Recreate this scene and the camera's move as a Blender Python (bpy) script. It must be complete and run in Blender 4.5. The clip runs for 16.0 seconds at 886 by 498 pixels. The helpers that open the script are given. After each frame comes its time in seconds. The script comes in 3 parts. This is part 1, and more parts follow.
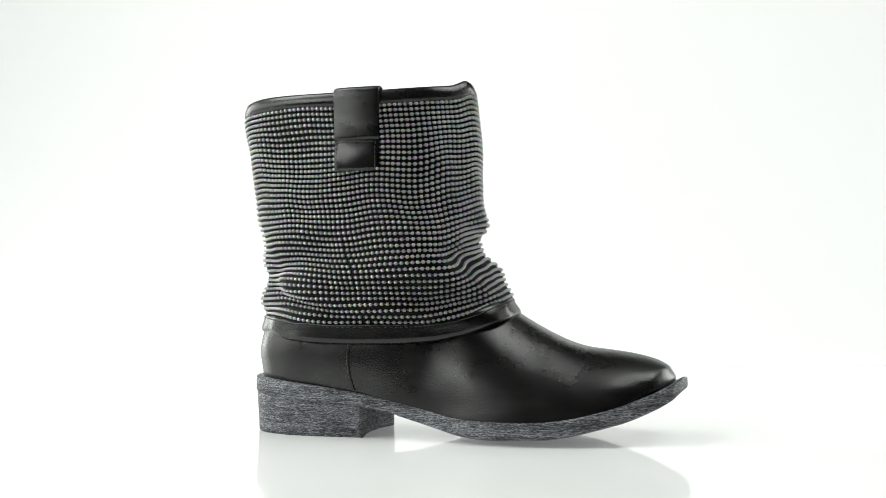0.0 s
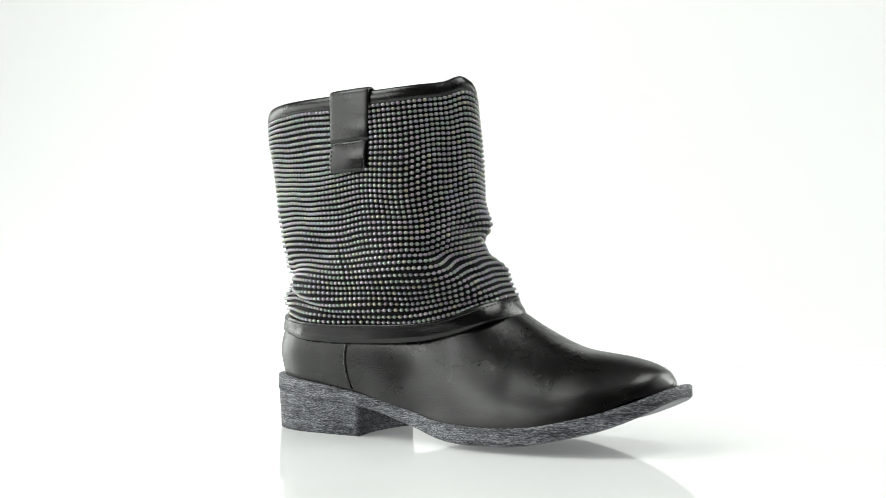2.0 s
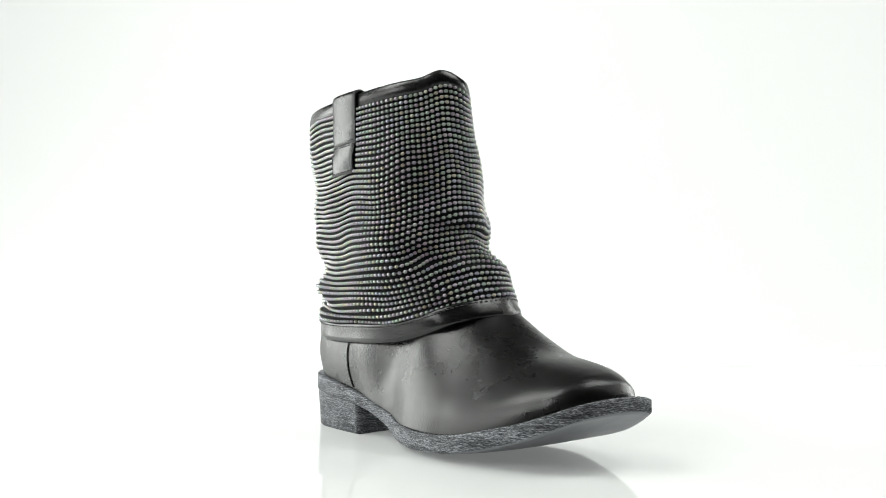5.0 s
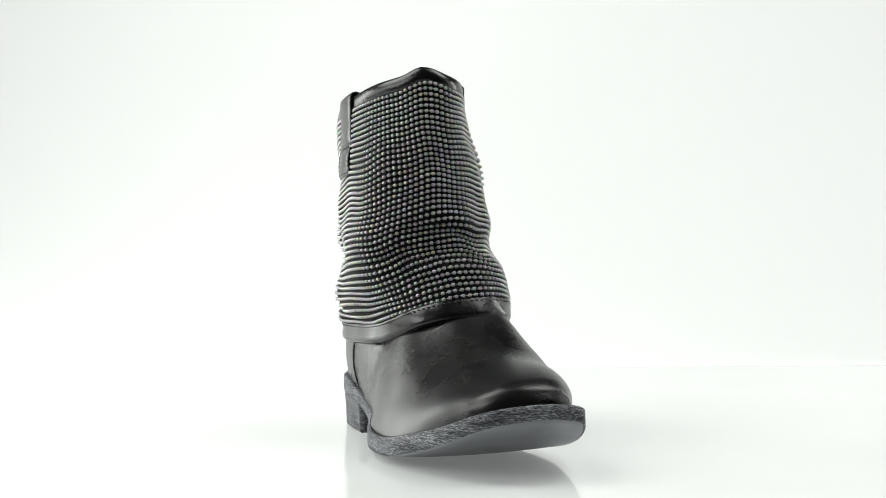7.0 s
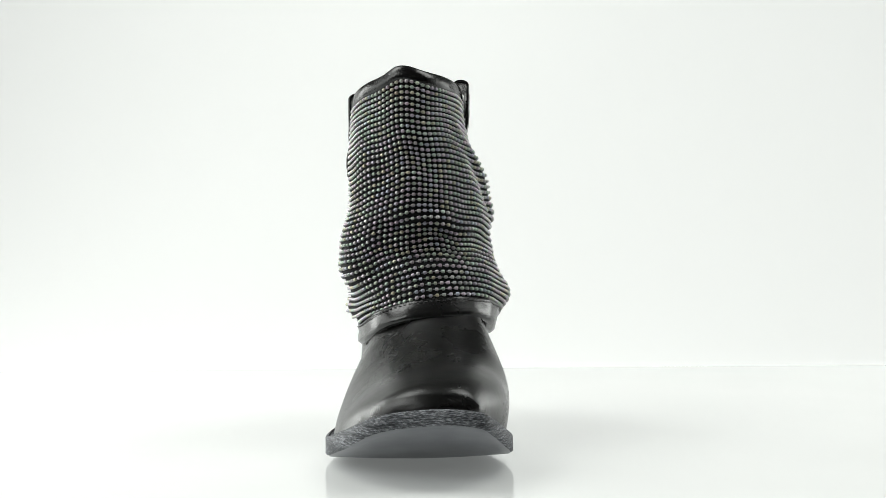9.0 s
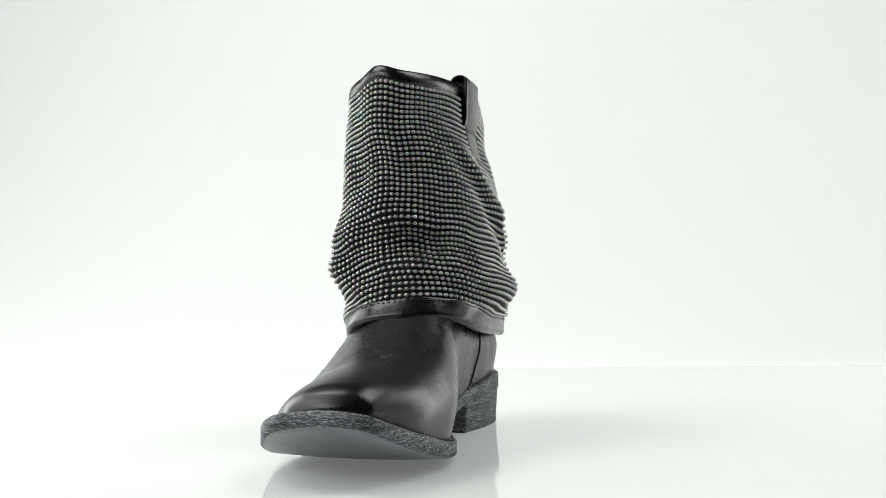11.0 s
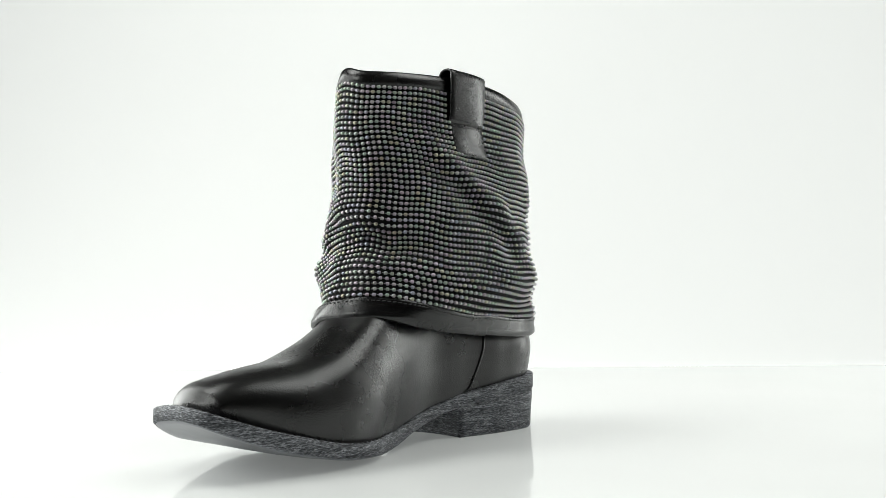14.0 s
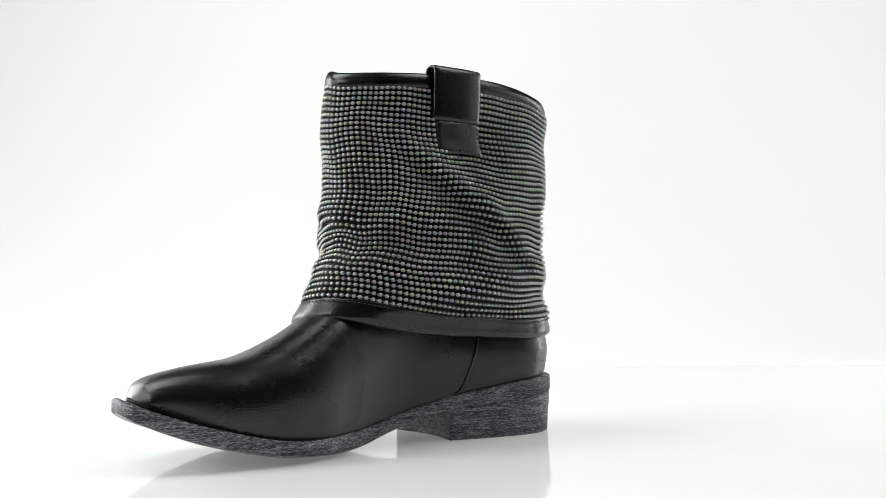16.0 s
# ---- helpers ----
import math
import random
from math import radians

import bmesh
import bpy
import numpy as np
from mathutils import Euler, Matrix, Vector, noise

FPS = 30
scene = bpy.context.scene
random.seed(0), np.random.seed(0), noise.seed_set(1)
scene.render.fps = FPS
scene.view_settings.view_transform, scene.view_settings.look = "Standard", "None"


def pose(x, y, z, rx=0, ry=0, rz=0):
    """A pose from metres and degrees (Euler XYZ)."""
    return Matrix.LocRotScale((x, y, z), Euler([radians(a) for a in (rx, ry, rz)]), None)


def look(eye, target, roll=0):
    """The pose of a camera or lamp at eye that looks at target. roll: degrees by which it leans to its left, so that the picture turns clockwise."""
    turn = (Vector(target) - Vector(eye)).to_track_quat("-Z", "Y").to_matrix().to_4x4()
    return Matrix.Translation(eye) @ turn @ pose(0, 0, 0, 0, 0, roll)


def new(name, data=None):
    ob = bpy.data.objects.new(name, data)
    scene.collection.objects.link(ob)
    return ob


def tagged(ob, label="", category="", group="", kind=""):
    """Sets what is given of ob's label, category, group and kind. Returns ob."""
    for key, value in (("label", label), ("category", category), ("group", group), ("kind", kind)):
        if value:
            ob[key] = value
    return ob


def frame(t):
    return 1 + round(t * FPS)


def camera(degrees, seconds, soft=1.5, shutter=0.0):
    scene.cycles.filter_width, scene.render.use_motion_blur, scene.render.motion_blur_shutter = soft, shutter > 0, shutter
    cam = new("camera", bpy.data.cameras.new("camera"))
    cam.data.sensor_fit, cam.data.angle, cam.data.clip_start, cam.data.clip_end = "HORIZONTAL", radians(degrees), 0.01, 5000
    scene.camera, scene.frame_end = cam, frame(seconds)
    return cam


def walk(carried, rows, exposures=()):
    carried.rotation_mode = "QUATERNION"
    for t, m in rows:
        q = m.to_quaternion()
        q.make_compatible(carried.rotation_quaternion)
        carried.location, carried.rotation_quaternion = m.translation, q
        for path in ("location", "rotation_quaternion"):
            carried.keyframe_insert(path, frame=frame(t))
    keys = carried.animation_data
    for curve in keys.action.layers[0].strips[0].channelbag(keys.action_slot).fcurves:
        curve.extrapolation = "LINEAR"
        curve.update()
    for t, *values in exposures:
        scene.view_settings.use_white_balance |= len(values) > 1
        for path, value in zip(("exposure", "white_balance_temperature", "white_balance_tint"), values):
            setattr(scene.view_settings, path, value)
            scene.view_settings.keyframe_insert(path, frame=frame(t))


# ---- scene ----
# A single boot turns slowly on a glossy white table in a bright product studio.
# The turntable's axis is the world's z axis; the camera stands still.

# camera
cam = camera(50.93, 16.0, soft=0.7)
EYE = (0.0347, -0.6348, 0.0914)
AIM = (0.0347, -0.6348 + math.cos(0.0535), 0.0914 + math.sin(0.0535))
walk(cam, [(0.0, look(EYE, AIM, -0.44)), (16.0, look(EYE, AIM, -0.44))], [(0.0, -0.05), (4.0, -0.03), (7.0, -0.14), (9.0, -0.21), (13.0, -0.22), (16.0, -0.15)])

# world and lights
world = bpy.data.worlds.new("studio")
scene.world = world
world.use_nodes = True
world.node_tree.nodes["Background"].inputs[0].default_value = (0.9, 0.95, 1.0, 1)
world.node_tree.nodes["Background"].inputs[1].default_value = 0.3


TINT = (0.972, 1.0, 0.966)


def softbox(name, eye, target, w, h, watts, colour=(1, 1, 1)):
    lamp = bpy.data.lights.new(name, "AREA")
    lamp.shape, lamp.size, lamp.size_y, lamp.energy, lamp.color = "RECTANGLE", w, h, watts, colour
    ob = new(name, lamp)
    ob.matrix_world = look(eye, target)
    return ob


softbox("overhead_softbox", (-0.66, -0.08, 1.15), (0, -0.02, 0), 0.55, 0.7, 8.6, TINT)
softbox("overhead_softbox", (0.66, -0.08, 1.15), (0, -0.02, 0), 0.55, 0.7, 7.2, TINT)
softbox("front_softbox", (-0.85, -0.65, 0.58), (0, 0, 0.08), 0.55, 0.55, 5.0, TINT)
softbox("rear_side_softbox", (-1.15, 0.54, 0.40), (-1.0, -0.5, 0.15), 0.8, 0.8, 13, TINT)
softbox("rear_side_softbox", (1.20, 0.54, 0.40), (1.06, -0.5, 0.15), 0.5, 0.8, 9, TINT)
softbox("side_softbox", (-1.20, -0.10, 0.42), (0, 0, 0.08), 0.9, 0.75, 5.5, TINT)
softbox("side_softbox", (1.20, 0.0, 0.42), (0, 0, 0.08), 0.4, 0.75, 1.2, TINT)
# Two unseen lamps added to brighten the backdrop's left and right edges.
softbox("backdrop_edge_fill", (-1.40, 0.70, 0.75), (-1.0, 1.45, 0.42), 0.3, 0.8, 1.3, TINT)
softbox("backdrop_edge_fill", (1.40, 0.70, 0.75), (1.0, 1.45, 0.42), 0.3, 0.8, 2.6, TINT)


# ---------------------------------------------------------------- materials
def material(name):
    m = bpy.data.materials.new(name)
    m.use_nodes = True
    n = m.node_tree.nodes
    return m, n, m.node_tree.links, n["Principled BSDF"]


def noise_node(n, l, scale, detail=4.0, rough=0.5, stretch=None):
    co = n.new("ShaderNodeTexCoord")
    tex = n.new("ShaderNodeTexNoise")
    tex.inputs["Scale"].default_value = scale
    tex.inputs["Detail"].default_value = detail
    tex.inputs["Roughness"].default_value = rough
    if stretch:
        mp = n.new("ShaderNodeMapping")
        mp.inputs["Scale"].default_value = stretch
        l.new(co.outputs["Object"], mp.inputs[0])
        l.new(mp.outputs[0], tex.inputs["Vector"])
    else:
        l.new(co.outputs["Object"], tex.inputs["Vector"])
    return tex.outputs["Fac"]


def ramp(n, l, fac, stops):
    r = n.new("ShaderNodeValToRGB")
    e = r.color_ramp.elements
    while len(e) < len(stops):
        e.new(0.5)
    for k, (p, c) in zip(e, stops):
        k.position, k.color = p, (*c, 1) if len(c) == 3 else c
    l.new(fac, r.inputs[0])
    return r.outputs[0]


def grey(v):
    return (v, v, v)


def bump(n, l, fac, strength, dist, before=None):
    b = n.new("ShaderNodeBump")
    b.inputs["Strength"].default_value, b.inputs["Distance"].default_value = strength, dist
    l.new(fac, b.inputs["Height"])
    if before:
        l.new(before, b.inputs["Normal"])
    return b.outputs[0]


def leather(name, base, scuff, r0, r1, grain=0.30):
    """Grained leather: pebbles of about a millimetre, rubbed and duller in patches."""
    m, n, l, p = material(name)
    big = noise_node(n, l, 22, 5, 0.6)
    fine = noise_node(n, l, 2600, 2, 0.5)
    rub = noise_node(n, l, 1.0, 4, 0.65, (40, 90, 220))
    co = n.new("ShaderNodeTexCoord")
    cell = n.new("ShaderNodeTexVoronoi")
    cell.feature = "SMOOTH_F1"
    cell.inputs["Scale"].default_value = 1150
    l.new(co.outputs["Object"], cell.inputs["Vector"])
    mid = noise_node(n, l, 55, 2, 0.4)
    l.new(ramp(n, l, rub, [(0.45, base), (0.72, scuff)]), p.inputs["Base Color"])
    l.new(ramp(n, l, big, [(0.35, grey(r0)), (0.68, grey(r1))]), p.inputs["Roughness"])
    nb = bump(n, l, mid, 0.22, 0.0008)
    nb = bump(n, l, cell.outputs["Distance"], grain, 0.0005, nb)
    nb = bump(n, l, fine, grain * 0.8, 0.0003, nb)
    l.new(nb, p.inputs["Normal"])
    p.inputs["Specular IOR Level"].default_value = 0.5
    return m


LEATHER = leather("black_leather", (0.0036, 0.0036, 0.0035), (0.011, 0.0107, 0.010), 0.24, 0.35, 0.21)
TRIM = leather("black_trim_leather", (0.004, 0.004, 0.004), (0.012, 0.0117, 0.011), 0.20, 0.31, 0.14)
FABRIC = leather("black_cuff_backing", (0.003, 0.003, 0.003), (0.005, 0.005, 0.005), 0.6, 0.75, 0.3)
FABRIC.node_tree.nodes["Principled BSDF"].inputs["Specular IOR Level"].default_value = 0.15
LINING = leather("dark_lining", (0.02, 0.019, 0.018), (0.03, 0.03, 0.03), 0.6, 0.8)


def stacked_leather():
    m, n, l, p = material("greyed_stacked_leather")
    streak = noise_node(n, l, 1.0, 5, 0.75, (150, 150, 1900))
    fleck = noise_node(n, l, 1.0, 3, 0.6, (500, 500, 2200))
    patch = noise_node(n, l, 40, 4, 0.6)

    def weigh(a, k, b):
        w = n.new("ShaderNodeMath")
        w.operation = "MULTIPLY_ADD"
        w.inputs[1].default_value = k
        l.new(a, w.inputs[0])
        l.new(b, w.inputs[2])
        return w.outputs[0]
    mix = weigh(fleck, 0.8, streak)
    mix = weigh(patch, 0.3, mix)
    layer = noise_node(n, l, 1.0, 2, 0.5, (9, 9, 300))
    mix = weigh(layer, 0.35, mix)
    half = n.new("ShaderNodeMath")
    half.operation = "MULTIPLY"
    half.inputs[1].default_value = 0.415
    l.new(mix, half.inputs[0])
    mix = half.outputs[0]
    l.new(ramp(n, l, mix, [(0.38, (0.006, 0.006, 0.008)), (0.46, (0.030, 0.032, 0.037)), (0.52, (0.11, 0.115, 0.125)), (0.60, (0.36, 0.37, 0.395))]), p.inputs["Base Color"])
    p.inputs["Roughness"].default_value = 0.6
    p.inputs["Specular IOR Level"].default_value = 0.3
    l.new(bump(n, l, mix, 0.5, 0.0005), p.inputs["Normal"])
    return m


SOLE = stacked_leather()


def bead_metal():
    m, n, l, p = material("gunmetal_bead")
    g = n.new("ShaderNodeNewGeometry")
    o = n.new("ShaderNodeObjectInfo")
    a = n.new("ShaderNodeMath")
    a.operation = "ADD"
    l.new(g.outputs["Random Per Island"], a.inputs[0])
    l.new(o.outputs["Random"], a.inputs[1])
    f = n.new("ShaderNodeMath")
    f.operation = "FRACT"
    l.new(a.outputs[0], f.inputs[0])
    l.new(ramp(n, l, f.outputs[0], [(0.0, (0.50, 0.46, 0.35)), (0.25, (0.38, 0.47, 0.40)), (0.5, (0.45, 0.45, 0.44)), (0.75, (0.48, 0.40, 0.46)), (1.0, (0.39, 0.42, 0.48))]), p.inputs["Base Color"])
    p.inputs["Metallic"].default_value = 1.0
    p.inputs["Roughness"].default_value = 0.30
    return m


BEAD = bead_metal()


def plain(name, colour, rough, spec=0.5, scale=6.0, vary=0.02):
    m, n, l, p = material(name)
    f = noise_node(n, l, scale, 3)
    lo = tuple(max(0, c - vary) for c in colour)
    l.new(ramp(n, l, f, [(0.35, lo), (0.65, colour)]), p.inputs["Base Color"])
    p.inputs["Roughness"].default_value = rough
    p.inputs["Specular IOR Level"].default_value = spec
    return m


TABLE = plain("glow_filled_white_acrylic", (0.80, 0.81, 0.80), 0.05, 0.25)
PAPER = plain("glowing_white_backdrop", (0.82, 0.83, 0.82), 0.9, 0.1, 2.0)
# Emission added to the paper so it reaches white; no light stands behind it.
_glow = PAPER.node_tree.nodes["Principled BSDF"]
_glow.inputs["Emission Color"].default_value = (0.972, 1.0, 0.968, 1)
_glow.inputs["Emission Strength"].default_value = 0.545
# Slight emission added to lift shadows and even the table with the backdrop.
_table_glow = TABLE.node_tree.nodes["Principled BSDF"]
_table_glow.inputs["Emission Color"].default_value = (0.962, 1.0, 0.97, 1)
_table_glow.inputs["Emission Strength"].default_value = 0.13
DARKWALL = plain("dark_studio_wall", (0.05, 0.05, 0.05), 0.9, 0.1)
TREAD = plain("grey_tread", (0.19, 0.195, 0.21), 0.35, 0.5, 60, 0.05)
STITCH = plain("charcoal_thread", (0.05, 0.05, 0.05), 0.6, 0.4, 300, 0.02)
THREAD = plain("dark_thread", (0.02, 0.02, 0.02), 0.7, 0.3, 300, 0.01)


# ---------------------------------------------------------------- mesh helpers
def part(name, bm, mat, parent=None, label="", smooth=True):
    me = bpy.data.meshes.new(name)
    bmesh.ops.recalc_face_normals(bm, faces=bm.faces)
    bm.to_mesh(me)
    bm.free()
    return link(name, me, mat, parent, label, smooth)


def link(name, me, mat, parent=None, label="", smooth=True):
    if mat and not me.materials:
        me.materials.append(mat)
    if smooth:
        me.polygons.foreach_set("use_smooth", [True] * len(me.polygons))
    ob = new(name, me)
    if parent:
        ob.parent = parent
    if label:
        ob["label"] = label
    return ob


def curve(pairs):
    """A smooth function through a few control points."""
    xs, ys = np.array([p[0] for p in pairs], float), np.array([p[1] for p in pairs], float)
    slope = np.gradient(ys, xs)

    def at(x):
        x = np.clip(x, xs[0], xs[-1])
        i = np.clip(np.searchsorted(xs, x) - 1, 0, len(xs) - 2)
        h = xs[i + 1] - xs[i]
        s = (x - xs[i]) / h
        return ((2 * s**3 - 3 * s**2 + 1) * ys[i] + (s**3 - 2 * s**2 + s) * h * slope[i]
                + (-2 * s**3 + 3 * s**2) * ys[i + 1] + (s**3 - s**2) * h * slope[i + 1])
    return at


def loft(rows, closed=True, cap=False):
    """Quads between rows of points, each row closed into a ring or not."""
    bm = bmesh.new()
    grid = [[bm.verts.new(p) for p in r] for r in rows]
    n = len(grid[0])
    for a, b in zip(grid, grid[1:]):
        for i in range(n if closed else n - 1):
            j = (i + 1) % n
            bm.faces.new((a[i], a[j], b[j], b[i]))
    if cap:
        bm.faces.new(grid[0])
        bm.faces.new(grid[-1])
    return bm


def eased(a, b, n, ends=1.0):
    """n places from a to b that crowd towards both ends."""
    s = np.linspace(0, 1, n)
    return a + (b - a) * ((1 - ends) * s + ends * (1 - np.cos(np.pi * s)) / 2)


def round_end(d, r, n):
    return (1 - (1 - min(max(d / r, 0.0), 1.0)) ** n) ** (1 / n)


# ---------------------------------------------------------------- setting
def box_wall(name, lo, hi, mat, label):
    bm = bmesh.new()
    bmesh.ops.create_cube(bm, size=1)
    for v in bm.verts:
        v.co = [a + (c + 0.5) * (b - a) for a, b, c in zip(lo, hi, v.co)]
    return tagged(part(name, bm, mat, None, "", False), label, "wall", "", "structure")


def setting():
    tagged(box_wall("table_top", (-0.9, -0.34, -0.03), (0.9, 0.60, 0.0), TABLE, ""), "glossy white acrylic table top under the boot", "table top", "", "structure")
    rows = []
    for x in np.linspace(-1.5, 1.5, 3):
        r = [(x, 0.585, -0.004)]
        r += [(x, 0.65 + 0.8 * math.sin(a), 0.8 - 0.004 - 0.8 * math.cos(a)) for a in np.linspace(0, math.pi / 2, 24)]
        r += [(x, 1.45, 0.95)]
        r += [(px, py + 0.02, pz - 0.02) for px, py, pz in reversed(r)]
        rows.append(r)
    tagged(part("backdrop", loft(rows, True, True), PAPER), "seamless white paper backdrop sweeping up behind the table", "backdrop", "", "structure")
    tagged(box_wall("floor", (-1.7, -1.7, -0.85), (1.7, 1.6, -0.75), DARKWALL, ""), "dark studio floor under the table", "floor", "", "structure")
    box_wall("wall_south", (-1.7, -1.7, -0.75), (1.7, -1.6, 2.3), DARKWALL, "dark studio wall behind the camera")
    box_wall("wall_west", (-1.7, -1.6, -0.75), (-1.6, 1.6, 2.3), DARKWALL, "dark studio side wall beside the table")
    box_wall("wall_east", (1.6, -1.6, -0.75), (1.7, 1.6, 2.3), DARKWALL, "dark studio side wall beside the table")
    box_wall("wall_north", (-1.7, 1.6, -0.75), (1.7, 1.7, 2.3), DARKWALL, "dark studio wall behind the backdrop")
    tagged(box_wall("ceiling", (-1.7, -1.7, 2.3), (1.7, 1.7, 2.4), DARKWALL, ""), "dark studio ceiling above the table", "ceiling", "", "structure")


setting()

# ---------------------------------------------------------------- the boot
boot = tagged(new("boot"), "black leather ankle boot with folded silver-beaded cuff on white table", "boot")
boot.empty_display_size = 0.05

# plan of the sole: two edges from the middle of the heel's back to the middle of the toe
PLAN_A = [(-0.106, 0.019), (-0.1025, 0.002), (-0.094, -0.0085), (-0.077, -0.0172), (-0.045, -0.0210), (-0.01, -0.0212), (0.03, -0.0235), (0.06, -0.0320), (0.085, -0.0360),
          (0.115, -0.0345), (0.146, -0.0270), (0.169, -0.0168), (0.1805, -0.0092), (0.1852, -0.0035), (0.1885, 0.007), (0.1915, 0.022)]
PLAN_B = [(-0.106, 0.019), (-0.1058, 0.036), (-0.1013, 0.0453), (-0.086, 0.0555), (-0.05, 0.0560), (-0.012, 0.0485), (0.03, 0.0470), (0.06, 0.0545), (0.085, 0.0645),
          (0.105, 0.0688), (0.126, 0.0680), (0.150, 0.0640), (0.165, 0.0598), (0.182, 0.0530), (0.1900, 0.0480), (0.1925, 0.040), (0.1915, 0.022)]


def edge_line(points, n):
    """n places along a smooth line through the points, crowded towards both ends."""
    p = np.array(points)
    d = np.concatenate([[0], np.cumsum(np.hypot(*np.diff(p, axis=0).T))])
    fx, fy = curve(list(zip(d, p[:, 0]))), curve(list(zip(d, p[:, 1])))
    s = eased(0, d[-1], n, 0.6)
    return np.stack([fx(s), fy(s)], 1)


STATIONS = 130
LINE_A, LINE_B = edge_line(PLAN_A, STATIONS), edge_line(PLAN_B, STATIONS)


def drawn_in(line, amount, sign):
    """The edge moved inwards by an amount for each station."""
    d = np.gradient(line, axis=0)
    n = np.stack([-d[:, 1], d[:, 0]], 1) * sign
    n /= np.hypot(*n.T)[:, None]
    return line + n * np.reshape(amount, (-1, 1))


def uncross(a, b):
    """Where the two drawn-in edges would pass each other they meet in the middle."""
    apart = np.einsum("ij,ij->i", LINE_B - LINE_A, b - a) > 1e-9
    m = (a + b) / 2
    return np.where(apart[:, None], a, m), np.where(apart[:, None], b, m)


SOLE_TOP = curve([(-0.111, 0.0395), (-0.05, 0.0340), (-0.02, 0.0298), (0.0, 0.0258), (0.03, 0.0187), (0.055, 0.0130), (0.08, 0.0113), (0.10, 0.0120), (0.124, 0.0160), (0.1526, 0.0255), (0.174, 0.0333), (0.193, 0.0398)])
SOLE_LOW = curve([(-0.111, 0.029), (-0.05, 0.023), (-0.02, 0.0207), (0.0, 0.0178), (0.03, 0.0098), (0.055, 0.0030), (0.075, 0.0007), (0.09, 0.0011), (0.11, 0.0031), (0.124, 0.0062), (0.1526, 0.0160), (0.174, 0.0247), (0.193, 0.0322)])
RIDGE = curve([(-0.11, 0.098), (-0.05, 0.100), (0.0, 0.102), (0.03, 0.1005), (0.06, 0.0925), (0.08, 0.0812), (0.09, 0.0750), (0.1087, 0.0655), (0.1264, 0.0588), (0.1435, 0.0558), (0.16, 0.0535), (0.170, 0.0515), (0.177, 0.0492), (0.182, 0.0455), (0.1855, 0.0395)])


def crown(x, y):
    """The raised toe is higher along its middle than at its corners; the outer edge of the ball sits a little higher."""
    k = min(max((x - 0.125) / 0.06, 0), 1)
    ball = math.exp(-((x - 0.080) / 0.045) ** 2)
    return -0.0022 * k * k * (3 - 2 * k) * min(((y - 0.021) / 0.030) ** 2, 2.0) + ball * (0.0008 + 0.0024 * min(max((0.0165 - y) / 0.05, 0), 1))


def keel(x, y):
    """The tread is rounded across the ball, so that its edges clear the table."""
    ball = math.exp(-((x - 0.085) / 0.045) ** 2)
    return crown(x, y) + ball * (0.0030 * min(((y - 0.0165) / 0.050) ** 2, 1.2) - 0.0008 - 0.0024 * min(max((0.0165 - y) / 0.05, 0), 1))


def build_sole():
    rows = []
    ia, ib = uncross(drawn_in(LINE_A, 0.0010, 1), drawn_in(LINE_B, 0.0010, -1))
    wa, wb = uncross(drawn_in(LINE_A, 0.0060, 1), drawn_in(LINE_B, 0.0060, -1))
    ta, tb = uncross(drawn_in(LINE_A, 0.0013, 1), drawn_in(LINE_B, 0.0013, -1))
    ua, ub = uncross(drawn_in(LINE_A, 0.0021, 1), drawn_in(LINE_B, 0.0021, -1))
    e = 0.0009
    low = []
    for k in range(STATIONS):
        r = []
        under = [wa[k] + (wb[k] - wa[k]) * g for g in (1, 0.75, 0.5, 0.25, 0)]
        for (x, y), top, dz in ((ia[k], 0, 0), (LINE_A[k], 0, e), (LINE_A[k], 1, -e), (ia[k], 1, 0), (wa[k], 1, 0), ((wa[k] + wb[k]) / 2, 1, 0),
                                (wb[k], 1, 0), (ib[k], 1, 0), (LINE_B[k], 1, -e), (LINE_B[k], 0, e), (ib[k], 0, 0), *((p, 0, 0) for p in under)):
            r.append((x, y, float((SOLE_TOP if top else SOLE_LOW)(x)) + (crown if top else keel)(x, y) + dz))
        rows.append(r)
        if 0.005 < (wa[k][0] + wb[k][0]) / 2:
            low.append([(x, y, float(SOLE_LOW(x)) + keel(x, y) + dz) for (x, y), dz in [(tb[k], 0.0002), (ub[k], -0.0006)] + [(p, -0.0006) for p in under] + [(ua[k], -0.0006), (ta[k], 0.0002)]])
    bm = loft(rows)
    bmesh.ops.remove_doubles(bm, verts=bm.verts, dist=0.00002)
    sole = part("outsole", bm, SOLE, boot, "grey distressed stacked leather sole with raised toe")
    part("tread", loft(low, False), TREAD, sole, "smooth grey underside of the sole")
    # heel block with a slightly hollow breast
    breast = -0.0125
    ka = [p for p in LINE_A if p[0] < breast]
    kb = [p for p in LINE_B if p[0] < breast]
    rows = []
    for z, taper in ((0.0, 0.0030), (0.0008, 0.0022), (0.010, 0.0018), (0.020, 0.0010), (0.034, 0.0006)):
        la, lb = drawn_in(LINE_A, taper, 1)[:len(ka)], drawn_in(LINE_B, taper, -1)[:len(kb)]
        a, b = la[-1], lb[-1]
        ring = list(la[1:]) + [(a[0] + (b[0] - a[0]) * q - 0.005 * math.sin(math.pi * q), a[1] + (b[1] - a[1]) * q) for q in np.linspace(0.06, 0.94, 12)] + list(lb[:0:-1])
        rows.append([(x, y, min(z, float(SOLE_LOW(x)) + 0.001)) for x, y in ring])
    part("heel", loft(rows, True, True), SOLE, boot, "grey stacked leather block heel")


